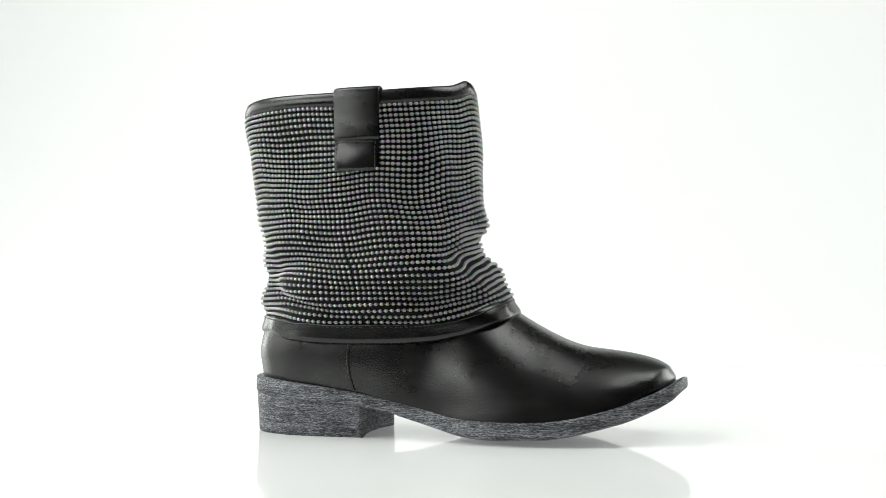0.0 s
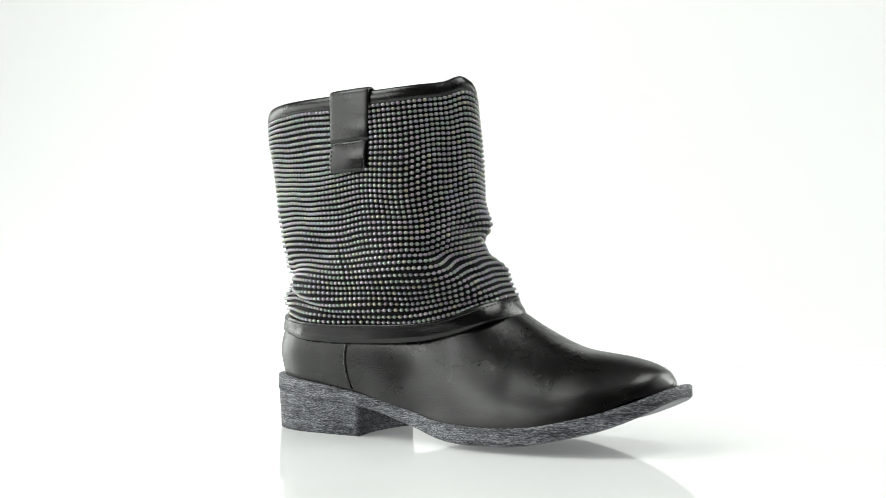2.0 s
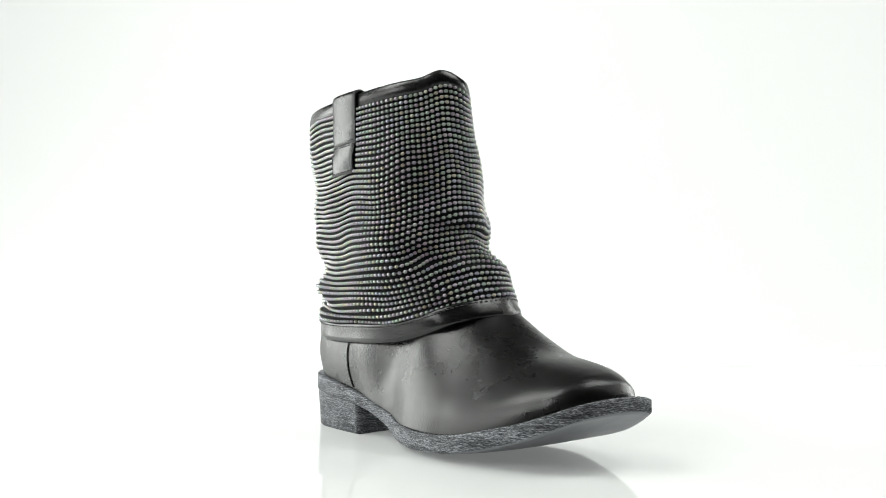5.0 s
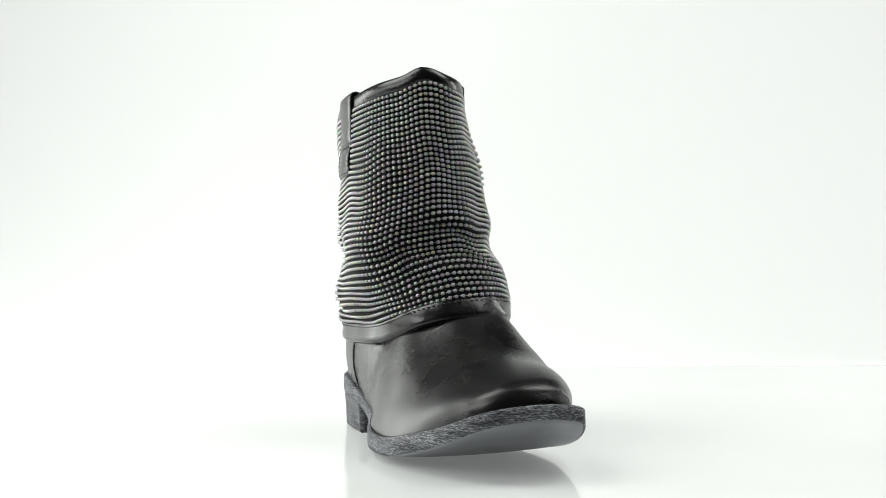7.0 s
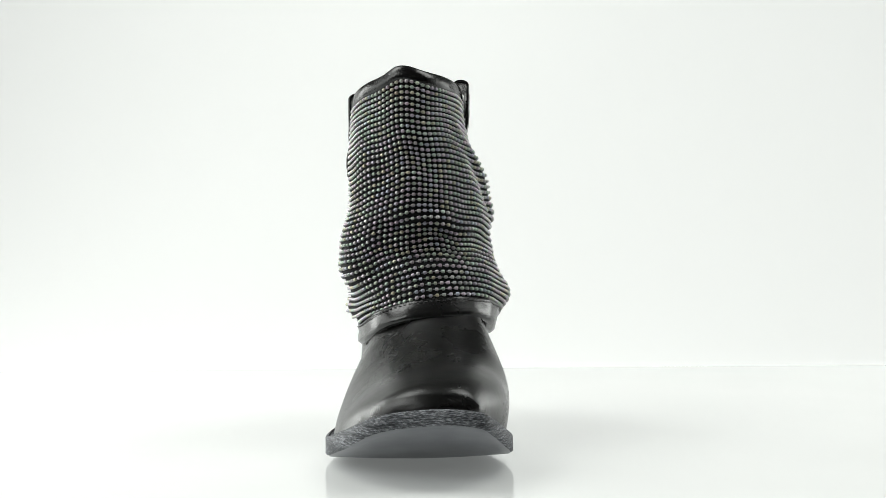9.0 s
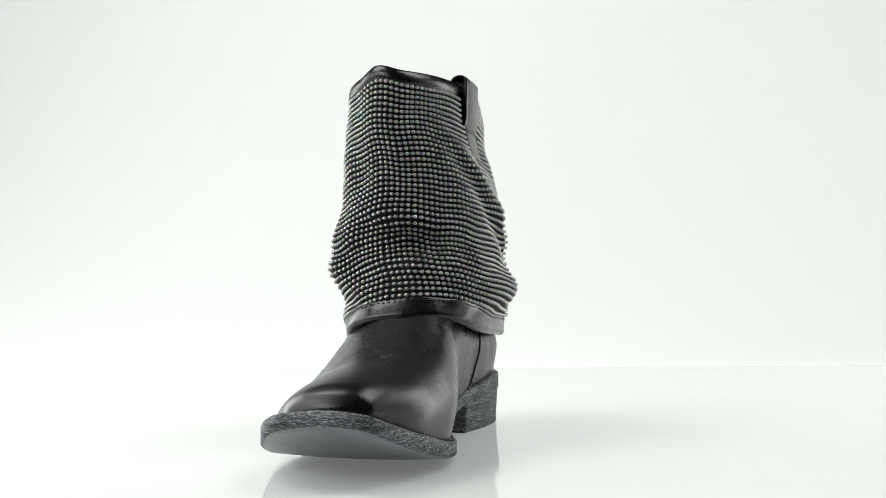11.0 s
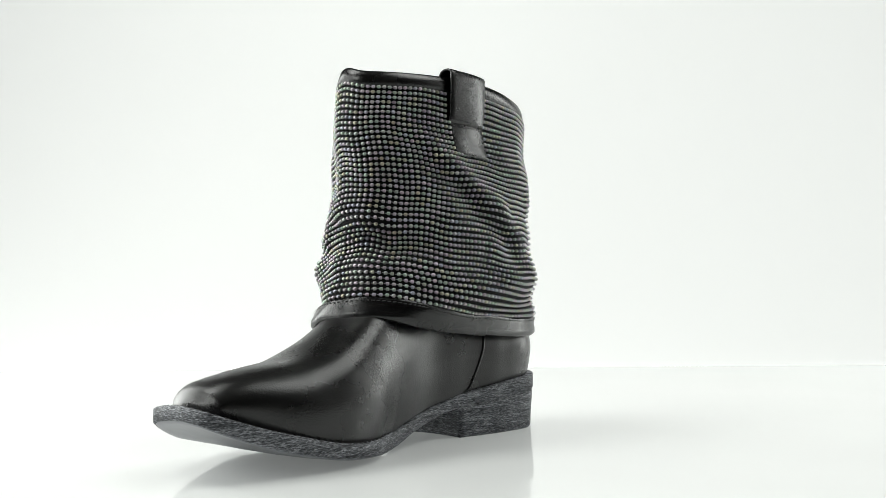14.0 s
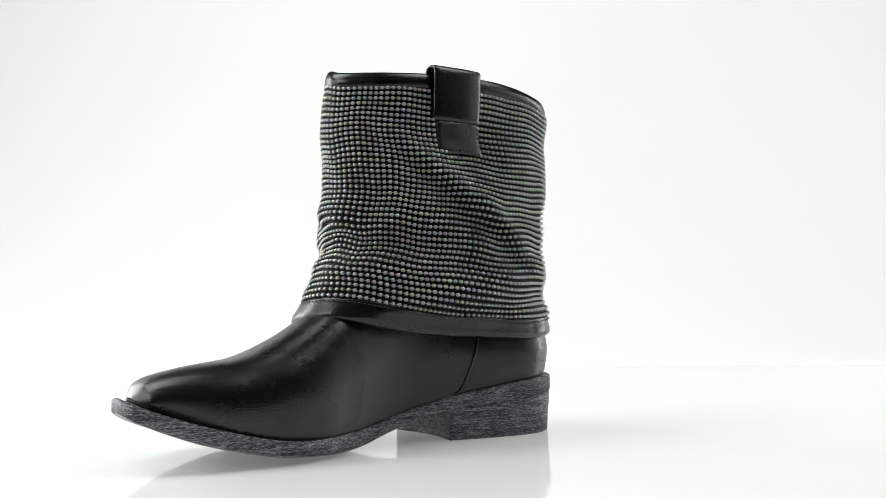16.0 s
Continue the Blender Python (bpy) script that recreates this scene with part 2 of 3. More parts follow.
# upper: arches across the last, station by station
_mid = (LINE_A[:, 0] + LINE_B[:, 0]) / 2
_in = np.interp(_mid, [-0.106, 0.0, 0.06, 0.10, 0.15, 0.18, 0.19], [0.0055, 0.0015, 0.0020, 0.0046, 0.0050, 0.0058, 0.0062])
UPPER_A, UPPER_B = uncross(drawn_in(LINE_A, _in, 1), drawn_in(LINE_B, _in, -1))


OFF_A = curve([(-0.11, 0.0), (-0.06, 0.0), (-0.02, -0.001), (0.02, 0.004), (0.05, 0.0115), (0.08, 0.0125), (0.12, 0.0095), (0.16, 0.0062), (0.19, 0.003)])
OFF_B = curve([(-0.11, 0.0), (-0.06, 0.001), (-0.02, 0.006), (0.02, 0.0125), (0.05, 0.0160), (0.08, 0.0140), (0.12, 0.0090), (0.16, 0.0060), (0.19, 0.003)])


TILT = curve([(-0.11, 0.0), (-0.02, 0.0), (0.03, 0.0022), (0.07, 0.0034), (0.12, 0.0032), (0.16, 0.0026), (0.178, 0.0012), (0.19, 0.0)])


def upper_point(k, t, out=0.0):
    """A point of the upper at the station k; t runs from 0 at one welt over the top to pi at the other."""
    i = min(int(k), STATIONS - 2)
    a = Vector(UPPER_A[i]).lerp(Vector(UPPER_A[i + 1]), k - i)
    b = Vector(UPPER_B[i]).lerp(Vector(UPPER_B[i + 1]), k - i)
    c, half = (a + b) / 2, (b - a) / 2
    x = c.x
    z1 = float(RIDGE(x))
    cy, sz = -math.cos(t), max(math.sin(t), 0.0)
    # the outer shoulder is rounder than the inner one
    n = float(np.interp(x, [-0.03, 0.03, 0.08, 0.14, 0.18], [5.0, 2.5, 2.0, 2.1, 2.35] if cy < 0 else [5.0, 3.4, 2.8, 2.6, 2.6]))
    q = math.copysign(abs(cy) ** (2 / n), cy)
    h = sz ** (2 / n)
    away = half.normalized() if half.length > 1e-6 else Vector((0, 1))
    a += away * float(OFF_A(x)) * h
    b += away * float(OFF_B(x)) * h
    c, half = (a + b) / 2, (b - a) / 2
    belly = float(np.interp(x, [-0.10, -0.02, 0.02], [0.0035, 0.0028, 0.0010])) * math.sin(math.pi * min(h * 1.25, 1)) * min(half.length / 0.02, 1)
    p = c + half * q + away * math.copysign((belly + out) * min(1, abs(q) * 1.5), q)
    z0 = float(SOLE_TOP(x)) + crown(x, c.y + half.y * q) - 0.0015
    snub = min(max((x - 0.140) / 0.045, 0), 1)
    p.x -= snub * 0.0065 * min(((p.y - 0.022) / 0.026) ** 2, 1.4)
    back = 0.0022 * math.sin(math.pi * min(h * 1.4, 1)) * max(0, 1 - (x + 0.106) / 0.05) if x < -0.05 else 0
    zz = z0 + (z1 - z0) * h + out * h ** 3
    zz += float(TILT(x)) * q * h
    zz += 0.0008 * h * noise.noise(Vector((p.x * 30, p.y * 30, zz * 30)))
    # the shaft draws in where it runs up under the cuff
    if x < 0.02:
        tuck = 0.10 * min(max((zz - 0.054) / 0.030, 0), 1) ** 1.5 * min((0.02 - x) / 0.04, 1)
        p.x += (-0.045 - p.x) * tuck if p.x < -0.045 else 0.0
        p.y += (0.019 - p.y) * tuck
    return (p.x - back, p.y + 0.0006 * noise.noise(Vector((p.x * 40, 9, zz * 60))), zz)


_half = math.pi / 2 * np.linspace(0, 1, 34) ** 2.0
ARC = np.concatenate([_half, math.pi - _half[-2::-1]])


def station(x):
    return float(np.interp(x, _mid, np.arange(STATIONS)))


def build_upper():
    rows = [[upper_point(k, t) for t in ARC] for k in range(STATIONS)]
    upper = part("upper", loft(rows, False), LEATHER, boot, "worn black leather vamp and heel counter")
    # raised side seams between vamp and counter
    for side in (0, 1):
        rows = []
        for j in range(30):
            g = j / 29
            t = 0.0005 + 0.30 * g ** 2.6
            x = -0.0215 - 0.0015 * g - 0.0035 * math.sin(math.pi * g) if side == 0 else -0.0150 - 0.0160 * g ** 0.6
            p = Vector(upper_point(station(x), t if side == 0 else math.pi - t, 0.0))
            nrm = Vector((0, -1 if side == 0 else 1, 0.05)).normalized()
            rows.append([p + Vector((1, 0, 0)) * 0.0011 * math.cos(a) + nrm * 0.0009 * math.sin(a) for a in np.linspace(0, 2 * math.pi, 10, endpoint=False)])
        part("side_seam", loft(rows, True, True), LEATHER, upper, "raised side seam")
    # welt stitches round the forefoot
    bm = bmesh.new()
    for line, sign in ((drawn_in(LINE_A, 0.0022, 1), 1), (drawn_in(LINE_B, 0.0022, -1), -1)):
        d = np.concatenate([[0], np.cumsum(np.hypot(*np.diff(line, axis=0).T))])
        for q in np.arange(0.09, d[-1], 0.0048):
            p = np.array([np.interp(q, d, line[:, 0]), np.interp(q, d, line[:, 1])])
            w = np.array([np.interp(q + 0.001, d, line[:, 0]), np.interp(q + 0.001, d, line[:, 1])]) - p
            w /= np.hypot(*w) + 1e-9
            m = np.array([-w[1], w[0]])
            vs = []
            for da, db, dz in ((-1, -1, 0), (1, -1, 0), (1, 1, 0), (-1, 1, 0), (-0.7, -0.6, 1), (0.7, -0.6, 1), (0.7, 0.6, 1), (-0.7, 0.6, 1)):
                xy = p + w * da * 0.0015 + m * db * 0.0005
                vs.append(bm.verts.new((xy[0], xy[1], float(SOLE_TOP(xy[0])) + crown(xy[0], xy[1]) - 0.0002 + dz * 0.0006)))
            for f in ((4, 5, 6, 7), (0, 1, 5, 4), (1, 2, 6, 5), (2, 3, 7, 6), (3, 0, 4, 7)):
                bm.faces.new([vs[i] for i in f])
    tagged(part("welt_stitching", bm, THREAD, boot, "dark thread stitches along the welt"), kind="stuff")


# cuff: its four sides by height
FRONT = curve([(0.06, 0.0800), (0.080, 0.0815), (0.091, 0.0768), (0.103, 0.0728), (0.111, 0.0690), (0.117, 0.0630), (0.122, 0.0596), (0.13, 0.0600), (0.141, 0.0612), (0.161, 0.0585), (0.18, 0.0577), (0.20, 0.0580), (0.22, 0.0562), (0.245, 0.0525)])
REAR = curve([(0.06, -0.1010), (0.075, -0.1005), (0.091, -0.1012), (0.103, -0.0990), (0.112, -0.0972), (0.122, -0.0990), (0.141, -0.1040), (0.161, -0.1076), (0.18, -0.1090), (0.20, -0.1112), (0.22, -0.1138), (0.245, -0.1080)])
SIDE_A = curve([(0.06, -0.0250), (0.074, -0.0260), (0.088, -0.0322), (0.103, -0.0310), (0.122, -0.0312), (0.141, -0.0312), (0.161, -0.0295), (0.20, -0.0284), (0.245, -0.0278)])
SIDE_B = curve([(0.06, 0.0690), (0.075, 0.0705), (0.089, 0.0790), (0.103, 0.0785), (0.112, 0.0740), (0.122, 0.0700), (0.141, 0.0690), (0.161, 0.0672), (0.18, 0.0625), (0.20, 0.0556), (0.22, 0.0537), (0.245, 0.0520)])


def rim_height(f):
    peak = 0.0045 * math.exp(-((f + 0.06) / 0.22) ** 2)
    return 0.2330 + 0.0012 * math.cos(f) + 0.0033 * math.sin(f) - 0.0007 * math.cos(2 * f) + 0.0010 * math.cos(3 * f) - 0.0007 * math.sin(3 * f) + peak


def hem_height(f):
    return 0.0714 + 0.0051 * math.cos(f) + 0.0028 * math.sin(f) + 0.0045 * math.cos(2 * f) + 0.0025 * math.sin(2 * f)


# how far the soft leather falls in (or out) between its four sides, by direction, in millimetres at eight heights
HEIGHTS = np.array([0.072, 0.085, 0.100, 0.120, 0.140, 0.160, 0.190, 0.220])
SLACK = {
    -2.99: (-1.8, -3.4, 1.4, 0.0, -2.0, -1.4, -1.2, -0.2),
    -2.60: (-5.4, -5.4, -7.4, -5.4, -1.8, 0.0, 0.2, 0.4),
    -1.87: (-3.2, -2.0, -3.4, -6.2, -2.6, -1.1, -2.4, -1.4),
    -0.84: (-8.4, -7.4, -4.0, 3.4, 0.8, 0.0, 0.4, -1.5),
    -0.37: (-6.4, -6.2, -6.8, -4.0, -3.2, -3.6, -3.0, -3.4),
    0.15: (-1.8, -1.2, -0.8, -1.8, -2.8, -1.5, 0.3, 1.0),
    0.54: (-2.8, -2.8, -1.8, -3.6, -4.8, -2.9, -0.7, -0.7),
    1.27: (-4.2, -4.8, -0.8, -2.5, -0.4, -1.5, -1.8, -3.2),
    2.30: (-3.0, -3.2, -3.2, -1.9, -2.6, -3.4, -3.0, -2.2),
    2.77: (0.0, -0.8, -3.4, -0.8, -1.5, -1.5, 1.4, 2.1),
}
_sf = np.array(sorted(SLACK))
_sf = np.concatenate([_sf - 2 * math.pi, _sf, _sf + 2 * math.pi])
_sv = np.concatenate([np.array([SLACK[k] for k in sorted(SLACK)])] * 3) * 0.001
_around = [curve(list(zip(_sf, _sv[:, i]))) for i in range(len(HEIGHTS))]
_fs, _zs = np.linspace(-math.pi, math.pi, 361), np.linspace(0.06, 0.245, 75)
_grid = np.array([[float(_around[i](f)) for i in range(len(HEIGHTS))] for f in _fs])
_grid = np.array([[float(g(z)) for z in _zs] for g in (curve(list(zip(HEIGHTS, r))) for r in _grid)])


def slack(f, z):
    a = ((f + math.pi) % (2 * math.pi)) / (2 * math.pi) * 360
    b = min(max((z - 0.06) / 0.185 * 74, 0), 73.999)
    i, j = min(int(a), 359), int(b)
    a, b = a - i, b - j
    return (_grid[i, j] * (1 - b) + _grid[i, j + 1] * b) * (1 - a) + (_grid[i + 1, j] * (1 - b) + _grid[i + 1, j + 1] * b) * a


def oval(f, z, out=0.0):
    """A point on the smooth cuff at the angle f and the height z."""
    out = out + slack(f, z)
    xf, xr, ya, yb = float(FRONT(z)), float(REAR(z)), float(SIDE_A(z)), float(SIDE_B(z))
    cx, cy = (xf + xr) / 2, (ya + yb) / 2
    n = float(np.interp(z, [0.076, 0.088, 0.100, 0.115, 0.130, 0.150], [3.0, 2.4, 2.5, 2.75, 2.6, 2.3]))
    c, s = math.cos(f), math.sin(f)
    x, y = ((xf - xr) / 2 + out) * math.copysign(abs(c) ** (2 / n), c), ((yb - ya) / 2 + out) * math.copysign(abs(s) ** (2 / n), s)
    turn = float(np.interp(z, [0.085, 0.12, 0.16, 0.20, 0.235], [0.0, -0.06, -0.04, -0.035, -0.03]))
    return (cx + x - turn * y, cy + y + turn * x)


# even steps round the cuff at every height
_f = np.linspace(-math.pi, math.pi, 1081)
_levels = np.linspace(0.06, 0.245, 38)
_turns = []
for _z in _levels:
    _p = np.array([oval(f, _z) for f in _f])
    _s = np.concatenate([[0], np.cumsum(np.hypot(*np.diff(_p, axis=0).T))])
    _turns.append(np.interp(np.linspace(0, 1, 721), _s / _s[-1], _f))
_turns = np.array(_turns)
_turns = (_turns + _turns.mean(axis=0)) / 2


def angle(u, z=0.15):
    a = (u % 1.0) * 720
    b = min(max((z - 0.06) / 0.185 * 37, 0), 36.999)
    i, j = min(int(a), 719), int(b)
    a, b = a - i, b - j
    return float((_turns[j, i] * (1 - a) + _turns[j, i + 1] * a) * (1 - b) + (_turns[j + 1, i] * (1 - a) + _turns[j + 1, i + 1] * a) * b)


def fold(f, z):
    """How far the cuff's leather stands out of the smooth oval, in metres."""
    p = Vector((math.cos(f) * 1.6, math.sin(f) * 1.6, z * 26))
    d = 0.0022 * noise.noise(p) + 0.0012 * noise.noise(p * 2.3 + Vector((3, 1, 7)))
    low = min(max((0.17 - z) / 0.08, 0), 1)
    d += low * 0.0020 * math.sin((z + 0.012 * math.sin(1.5 * f + 0.6)) * 210)
    # slanting crease below the strap on the inner side
    g = z - 0.163 + 0.062 * (f - 1.45)
    w = math.exp(-((f - 1.5) / 0.55) ** 2)
    d += w * (0.0042 * math.exp(-(g / 0.008) ** 2) - 0.0042 * math.exp(-((g + 0.015) / 0.009) ** 2))
    # crease low on the outer side towards the back
    g = z - 0.0985 + 0.021 * (f + 2.05)
    w = math.exp(-((f + 2.05) / 0.75) ** 2)
    d += w * (0.0028 * math.exp(-(g / 0.007) ** 2) - 0.0050 * math.exp(-((g + 0.009) / 0.005) ** 2))
    # hollow behind the inner strap's patch
    d -= 0.0045 * math.exp(-((f - 1.62) / 0.24) ** 2) * math.exp(-((z - 0.190) / 0.018) ** 2)
    # tuck across the instep and a small one above it
    w = math.exp(-(f / 0.95) ** 4)
    d -= 0.0014 * w * math.exp(-((z - 0.1205) / 0.0045) ** 2)
    g = z - 0.142 + 0.012 * (f - 0.2)
    w = math.exp(-((f - 0.25) / 0.45) ** 2)
    d += w * (0.0022 * math.exp(-(g / 0.005) ** 2) - 0.0026 * math.exp(-((g + 0.009) / 0.004) ** 2))
    edge = min(max((z - hem_height(f)) / 0.018, 0), 1) * min(max((rim_height(f) - z) / 0.03, 0), 1)
    return d * edge


def sway(u, v):
    """Rows of beads wander up and down a little."""
    f = angle(u)
    p = Vector((math.cos(f) * 2.0, math.sin(f) * 2.0, v * 3.2 + 5))
    return (0.024 * noise.noise(p) + 0.005 * noise.noise(p * 2.1)) * math.sin(math.pi * min(max(v, 0), 1)) ** 0.6


def cuff_point(u, v, out=0.0, wander=True):
    f = angle(u)
    v2 = v + (sway(u, v) if wander else 0.0)
    z0, z1 = hem_height(f), rim_height(f)
    z = z0 + (z1 - z0) * v2
    f = angle(u, z)
    x, y = oval(f, z, out + fold(f, z))
    return Vector((x, y, z))


def cuff_frame(u, v, out=0.0, wander=True):
    p = cuff_point(u, v, out, wander)
    a = (cuff_point(u + 0.004, v, out, wander) - cuff_point(u - 0.004, v, out, wander)).normalized()
    b = (cuff_point(u, v + 0.01, out, wander) - cuff_point(u, v - 0.01, out, wander)).normalized()
    n = a.cross(b).normalized()
    return p, a, n.cross(a), n


def build_cuff():
    rows = []
    for v in np.linspace(0.03, 0.985, 64):
        rows.append([cuff_point(u, v, -0.0002, False) for u in np.linspace(0, 1, 160, endpoint=False)])
    for v in (0.985, 0.9, 0.75, 0.6):
        rows.append([cuff_point(u, v, -0.004, False) for u in np.linspace(0, 1, 160, endpoint=False)])
    cuff = part("cuff", loft(rows), FABRIC, boot, "folded-down leather cuff covered in rows of small silver beads")
    # piped hem and rim bands
    us = np.linspace(0, 1, 180, endpoint=False)
    prof = [(0.0, -0.003), (-0.0020, -0.001), (-0.0024, 0.0012), (-0.0008, 0.0030), (0.0020, 0.0031), (0.0060, 0.0023), (0.0095, 0.0022), (0.0108, 0.0014), (0.0110, -0.001)]
    rows = []
    for dz, out in prof:
        r = []
        for u in us:
            f = angle(u)
            z = hem_height(f) + dz
            w = 0.0006 * noise.noise(Vector((math.cos(f) * 5, math.sin(f) * 5, dz * 100)))
            x, y = oval(f, z, out + w)
            r.append((x, y, z + w))
        rows.append(r)
    part("hem_band", loft(rows), TRIM, cuff, "shiny black leather hem band")
    spots = []
    for i in range(150):
        f0, f1 = angle(i / 150), angle(i / 150 + 0.0015)
        z = hem_height(f0) + 0.0088
        a, b = oval(f0, z, 0.0025), oval(f1, z, 0.0025)
        w = Vector((b[0] - a[0], b[1] - a[1], 0)).normalized()
        spots.append((Vector((a[0], a[1], z)), w, Vector((w.y, -w.x, 0))))
    stitches("hem_stitching", spots, cuff, "stitches along the hem band")
    prof = [(-0.0095, 0.0), (-0.0092, 0.0012), (-0.004, 0.0013), (-0.0006, 0.0006), (0.0006, -0.0008), (0.0, -0.0026), (-0.004, -0.0032), (-0.03, -0.004)]
    rows = []
    for dz, out in prof:
        r = []
        for u in us:
            f = angle(u)
            z = rim_height(f) + dz
            x, y = oval(f, z, out)
            r.append((x, y, z))
        rows.append(r)
    part("rim_band", loft(rows), TRIM, cuff, "black leather binding along the cuff's rim")
    return cuff


def bead_shape():
    """One barrel bead with a short link to the next."""
    rings = [(-0.00235, 0.0), (-0.00232, 0.00020), (-0.00112, 0.00024), (-0.00103, 0.00076), (-0.00050, 0.00112), (0.00050, 0.00112), (0.00103, 0.00076), (0.00116, 0.0)]
    vs, fs, k, m = [], [], 8, 6
    vs.append((rings[0][0], 0, 0))
    for x, r in rings[1:-1]:
        for i in range(k):
            a = 2 * math.pi * i / k
            vs.append((x, r * math.cos(a), r * math.sin(a)))
    vs.append((rings[-1][0], 0, 0))
    for i in range(k):
        fs.append((0, 1 + (i + 1) % k, 1 + i))
        for j in range(m - 1):
            a, b = 1 + j * k + i, 1 + j * k + (i + 1) % k
            fs.append((a, b, b + k, a + k))
        fs.append((1 + (m - 1) * k + i, 1 + (m - 1) * k + (i + 1) % k, 1 + m * k))
    return vs, fs


COLS, ROWS = 120, 40


def covered(p):
    """Under the two pull straps the cuff carries no beads."""
    if p.y < 0:
        return -0.0300 < p.x < 0.0 and p.z > 0.1775 and p.y < -0.015
    return -0.0345 < p.x < 0.0 and p.z > 0.1865 and p.y > 0.04


def build_beads(cuff):
    vs, fs = bead_shape()
    one = bpy.data.meshes.new("bead")
    one.from_pydata(vs, [], fs)
    one.materials.append(BEAD)
    one.polygons.foreach_set("use_smooth", [True] * len(one.polygons))
    tv, tf = np.array(vs), fs
    allv, allf = [], []
    rnd = random.Random(4)
    for j in range(ROWS):
        v = 0.075 + (0.935 - 0.075) * j / (ROWS - 1)
        for i in range(COLS):
            u = i / COLS + 0.0020 * noise.noise(Vector((math.cos(i * 0.0524) * 3, math.sin(i * 0.0524) * 3, j * 0.11)))
            p, a, b, n = cuff_frame(u, v, 0.0)
            p = p + n * 0.0008
            tilt = rnd.uniform(-0.12, 0.12)
            a2 = a * math.cos(tilt) + b * math.sin(tilt)
            b2 = n.cross(a2)
            f = angle(u)
            if covered(p):
                continue
            if -0.32 < f < 0.42 and 10 <= j < 34:
                ob = new("bead", one)
                ob.parent = cuff
                m = Matrix((a2, b2, n)).transposed().to_4x4()
                m.translation = p
                ob.matrix_local = m
                continue
            w = tv @ np.array((a2, b2, n)) + np.array(p)
            k = len(allv) * len(vs)
            allv.append(w)
            allf.extend([tuple(q + k for q in face) for face in tf])
    me = bpy.data.meshes.new("beads")
    me.from_pydata(np.concatenate(allv).tolist(), [], allf)
    tagged(link("beadwork", me, BEAD, cuff, "rows of small silver metal beads"), kind="stuff")


def stitches(name, spots, parent, label):
    """Short threads; each spot is a place, the way along the thread and the way out."""
    bm = bmesh.new()
    for p, w, out in spots:
        m = out.cross(w).normalized()
        vs = []
        for da, db, dz in ((-1, -1, 0), (1, -1, 0), (1, 1, 0), (-1, 1, 0), (-0.7, -0.6, 1), (0.7, -0.6, 1), (0.7, 0.6, 1), (-0.7, 0.6, 1)):
            vs.append(bm.verts.new(p + w * da * 0.0010 + m * db * 0.00028 + out * (dz * 0.0004 - 0.0001)))
        for f in ((4, 5, 6, 7), (0, 1, 5, 4), (1, 2, 6, 5), (2, 3, 7, 6), (3, 0, 4, 7)):
            bm.faces.new([vs[i] for i in f])
    return tagged(part(name, bm, STITCH, parent, label), kind="stuff")


def ribbon(path, x0, x1, thick, side, lean=0.0):
    """A strap of leather that follows path, pairs of (out, height), between two places along the boot."""
    pts = [Vector((o, z)) for o, z in path]
    nor = []
    for i in range(len(pts)):
        d = pts[min(i + 1, len(pts) - 1)] - pts[max(i - 1, 0)]
        nor.append(Vector((-d.y, d.x)).normalized())
    mid = (x0 + x1) / 2
    across = [x0, x0 + 0.0008] + list(np.linspace(x0 + 0.004, x1 - 0.004, 5)) + [x1 - 0.0008, x1]
    cols = [(x, 0.2 if i in (0, 8) else 0.0) for i, x in enumerate(across)] + [(x, 0.8 if i in (0, 8) else 1.0) for i, x in reversed(list(enumerate(across)))]
    rows = []
    for p, m in zip(pts, nor):
        r = []
        for x, k in cols:
            q = p + m * thick * (0.5 - k)
            soft = 0.0007 * noise.noise(Vector((x * 90, q.y * 110, side * 5)))
            r.append((x + lean * (q.y - 0.2), (q.x + soft - (x - mid) ** 2 / 0.22) * side, q.y))
        rows.append(r)
    return loft(rows, True, True)


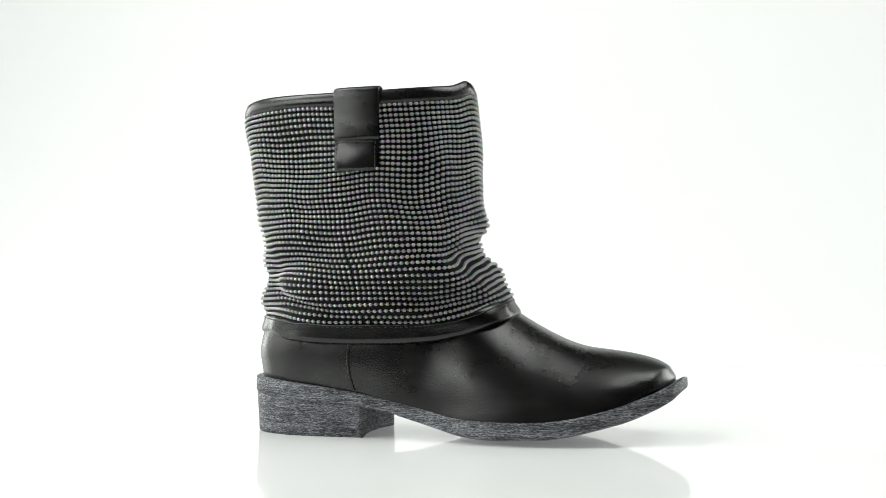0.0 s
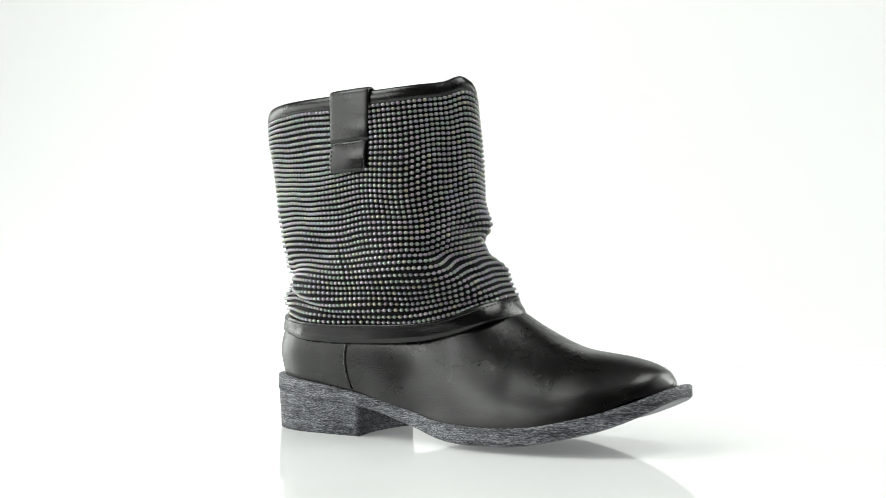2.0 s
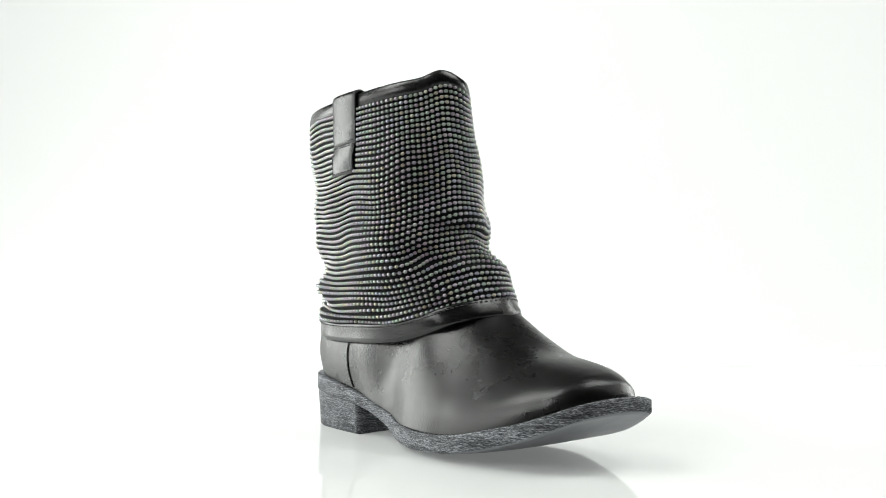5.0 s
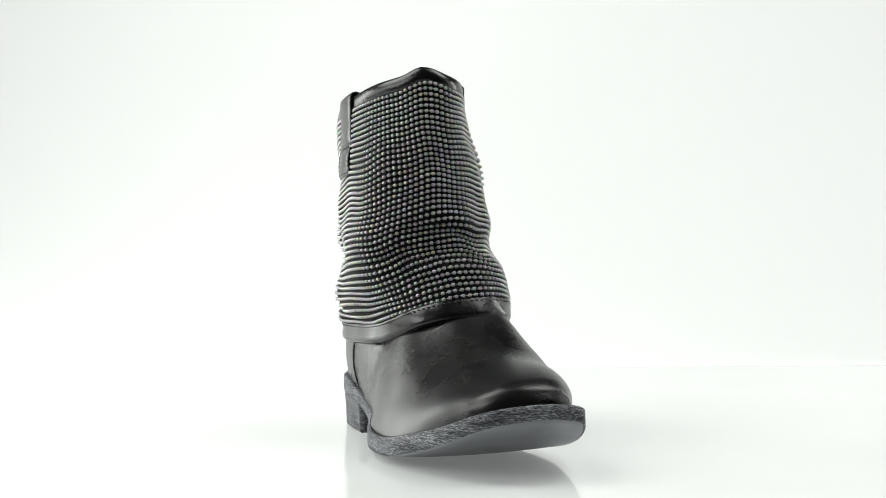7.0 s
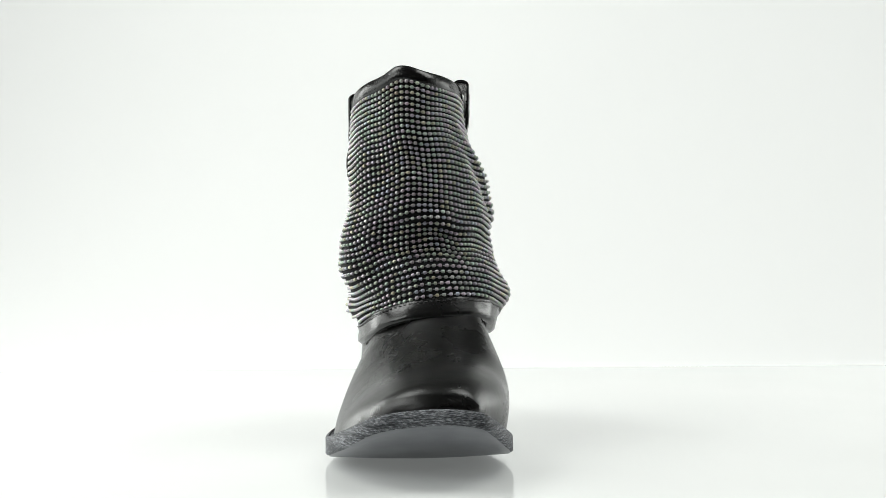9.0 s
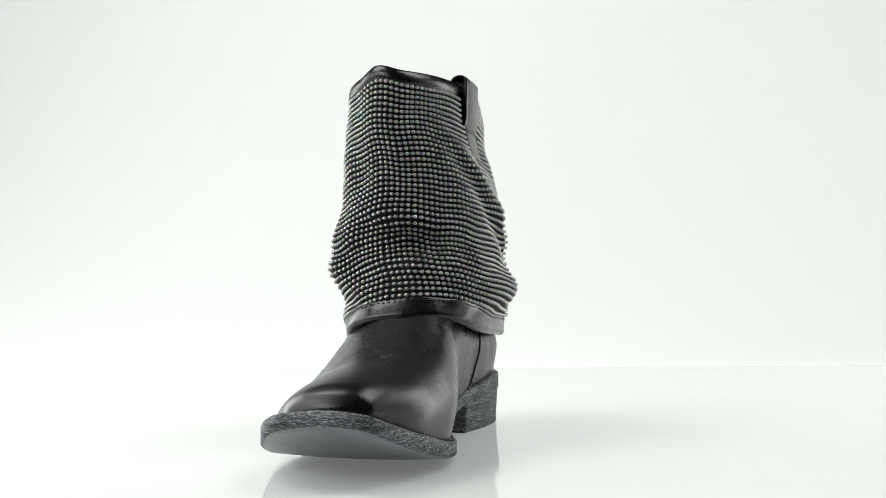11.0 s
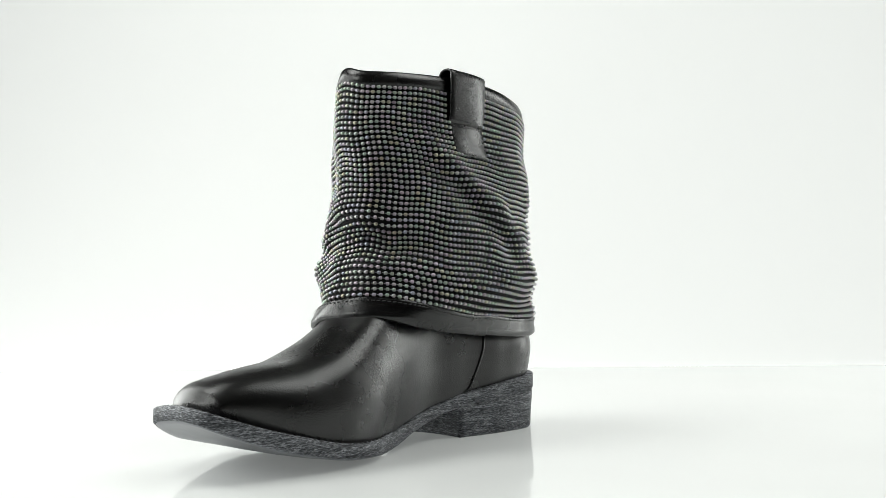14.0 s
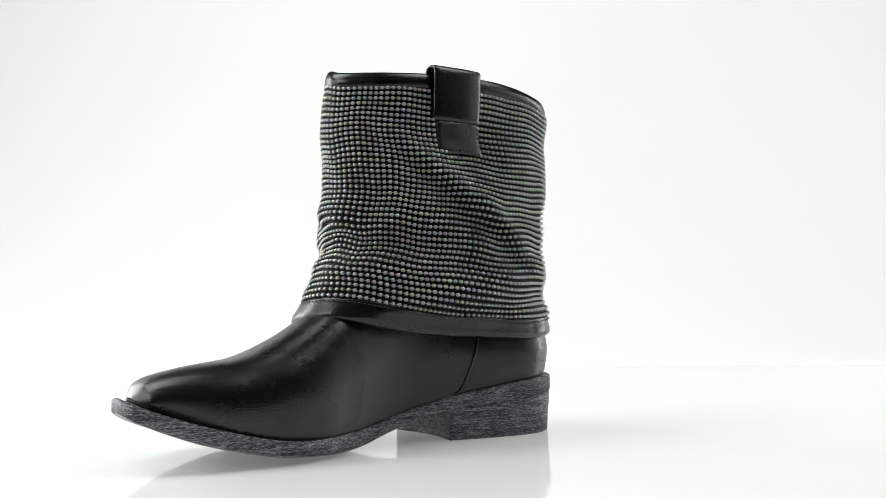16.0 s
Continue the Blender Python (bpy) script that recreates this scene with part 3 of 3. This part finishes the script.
def build_strap(side, x0, x1, rim, gap, seam, low, lean):
    def wall(z):
        return (abs(float(SIDE_A(z))) if side < 0 else float(SIDE_B(z))) + slack(side * 1.62, z) - (0.0045 * math.exp(-((z - 0.190) / 0.018) ** 2) if side > 0 else 0.0)

    top = rim
    path = [(wall(top - 0.03) - 0.006, top - 0.035), (wall(top) - 0.0055, top - 0.012), (wall(top) - 0.0045, top - 0.003)]
    for a in np.linspace(0.15, math.pi - 0.3, 9):
        path.append((wall(top) + gap / 2 - 0.001 - (gap / 2 + 0.0035) * math.cos(a), top + 0.0035 * math.sin(a)))
    for s in np.linspace(0.1, 1, 10):
        z = top - s * (top - seam)
        path.append((wall(z) + 0.0026 + (gap - 0.0005) * (1 - s) ** 0.7, z))
    strap = part("pull_strap", ribbon(path, x0, x1, 0.0018, side, lean), TRIM, boot, "looped black leather pull strap")
    path = [(wall(seam + 0.002) + 0.0008, seam + 0.003)] + [(wall(z) + 0.0026 + 0.0016 * math.sin(math.pi * (seam - z) / (seam - low)), z) for z in np.linspace(seam + 0.0005, low, 9)]
    spots = []
    for x, z, w in ([(q, low + 0.0016, Vector((1, 0, 0))) for q in np.arange(x0 + 0.003, x1 - 0.002, 0.003)] + [(q, seam - 0.0012, Vector((1, 0, 0))) for q in np.arange(x0 + 0.003, x1 - 0.002, 0.003)]
                    + [(x0 + 0.0024, q, Vector((0, 0, 1))) for q in np.arange(low + 0.003, seam, 0.003)] + [(x1 - 0.0024, q, Vector((0, 0, 1))) for q in np.arange(low + 0.003, seam, 0.003)]):
        bulge = 0.0026 + 0.0016 * math.sin(math.pi * (seam - z) / (seam - low)) + 0.0009
        y = wall(z) + bulge - (x - (x0 + x1) / 2) ** 2 / 0.22
        spots.append((Vector((x + lean * (z - 0.2), y * side, z)), w, Vector((0, side, 0))))
    stitches("strap_stitching", spots, strap, "stitches round the strap's patch")
    part("strap_patch", ribbon(path, x0 + 0.001, x1 - 0.001, 0.0018, side, lean), TRIM, strap, "sewn-down leather patch of the strap")


def build_back_strip(cuff):
    rows = []
    for v in np.linspace(0.04, 0.965, 50):
        r = []
        for du, out in ((-0.016, 0.0006), (-0.0145, 0.0026), (0.0, 0.0030), (0.0145, 0.0026), (0.016, 0.0006), (0.0, 0.0008)):
            r.append(cuff_point(0.0 + du, v, out, False))
        rows.append(r)
    part("back_strip", loft(rows, True, True), TRIM, cuff, "black leather strip down the back of the cuff")


build_sole()
build_upper()
cuff = build_cuff()
build_strap(-1, -0.0310, 0.0010, 0.2285, 0.0012, 0.1965, 0.1760, 0.0)
build_strap(1, -0.0360, 0.0010, 0.2385, 0.0030, 0.2060, 0.1850, -0.02)
build_back_strip(cuff)
build_beads(cuff)


# ---------------------------------------------------------------- movement
def motions():
    rows = []
    for k in range(33):
        t = k * 0.5
        rows.append((t, pose(0, 0, 0, 0, 0, -math.degrees(0.2697 + 0.1410 * t))))
    walk(boot, rows)


motions()
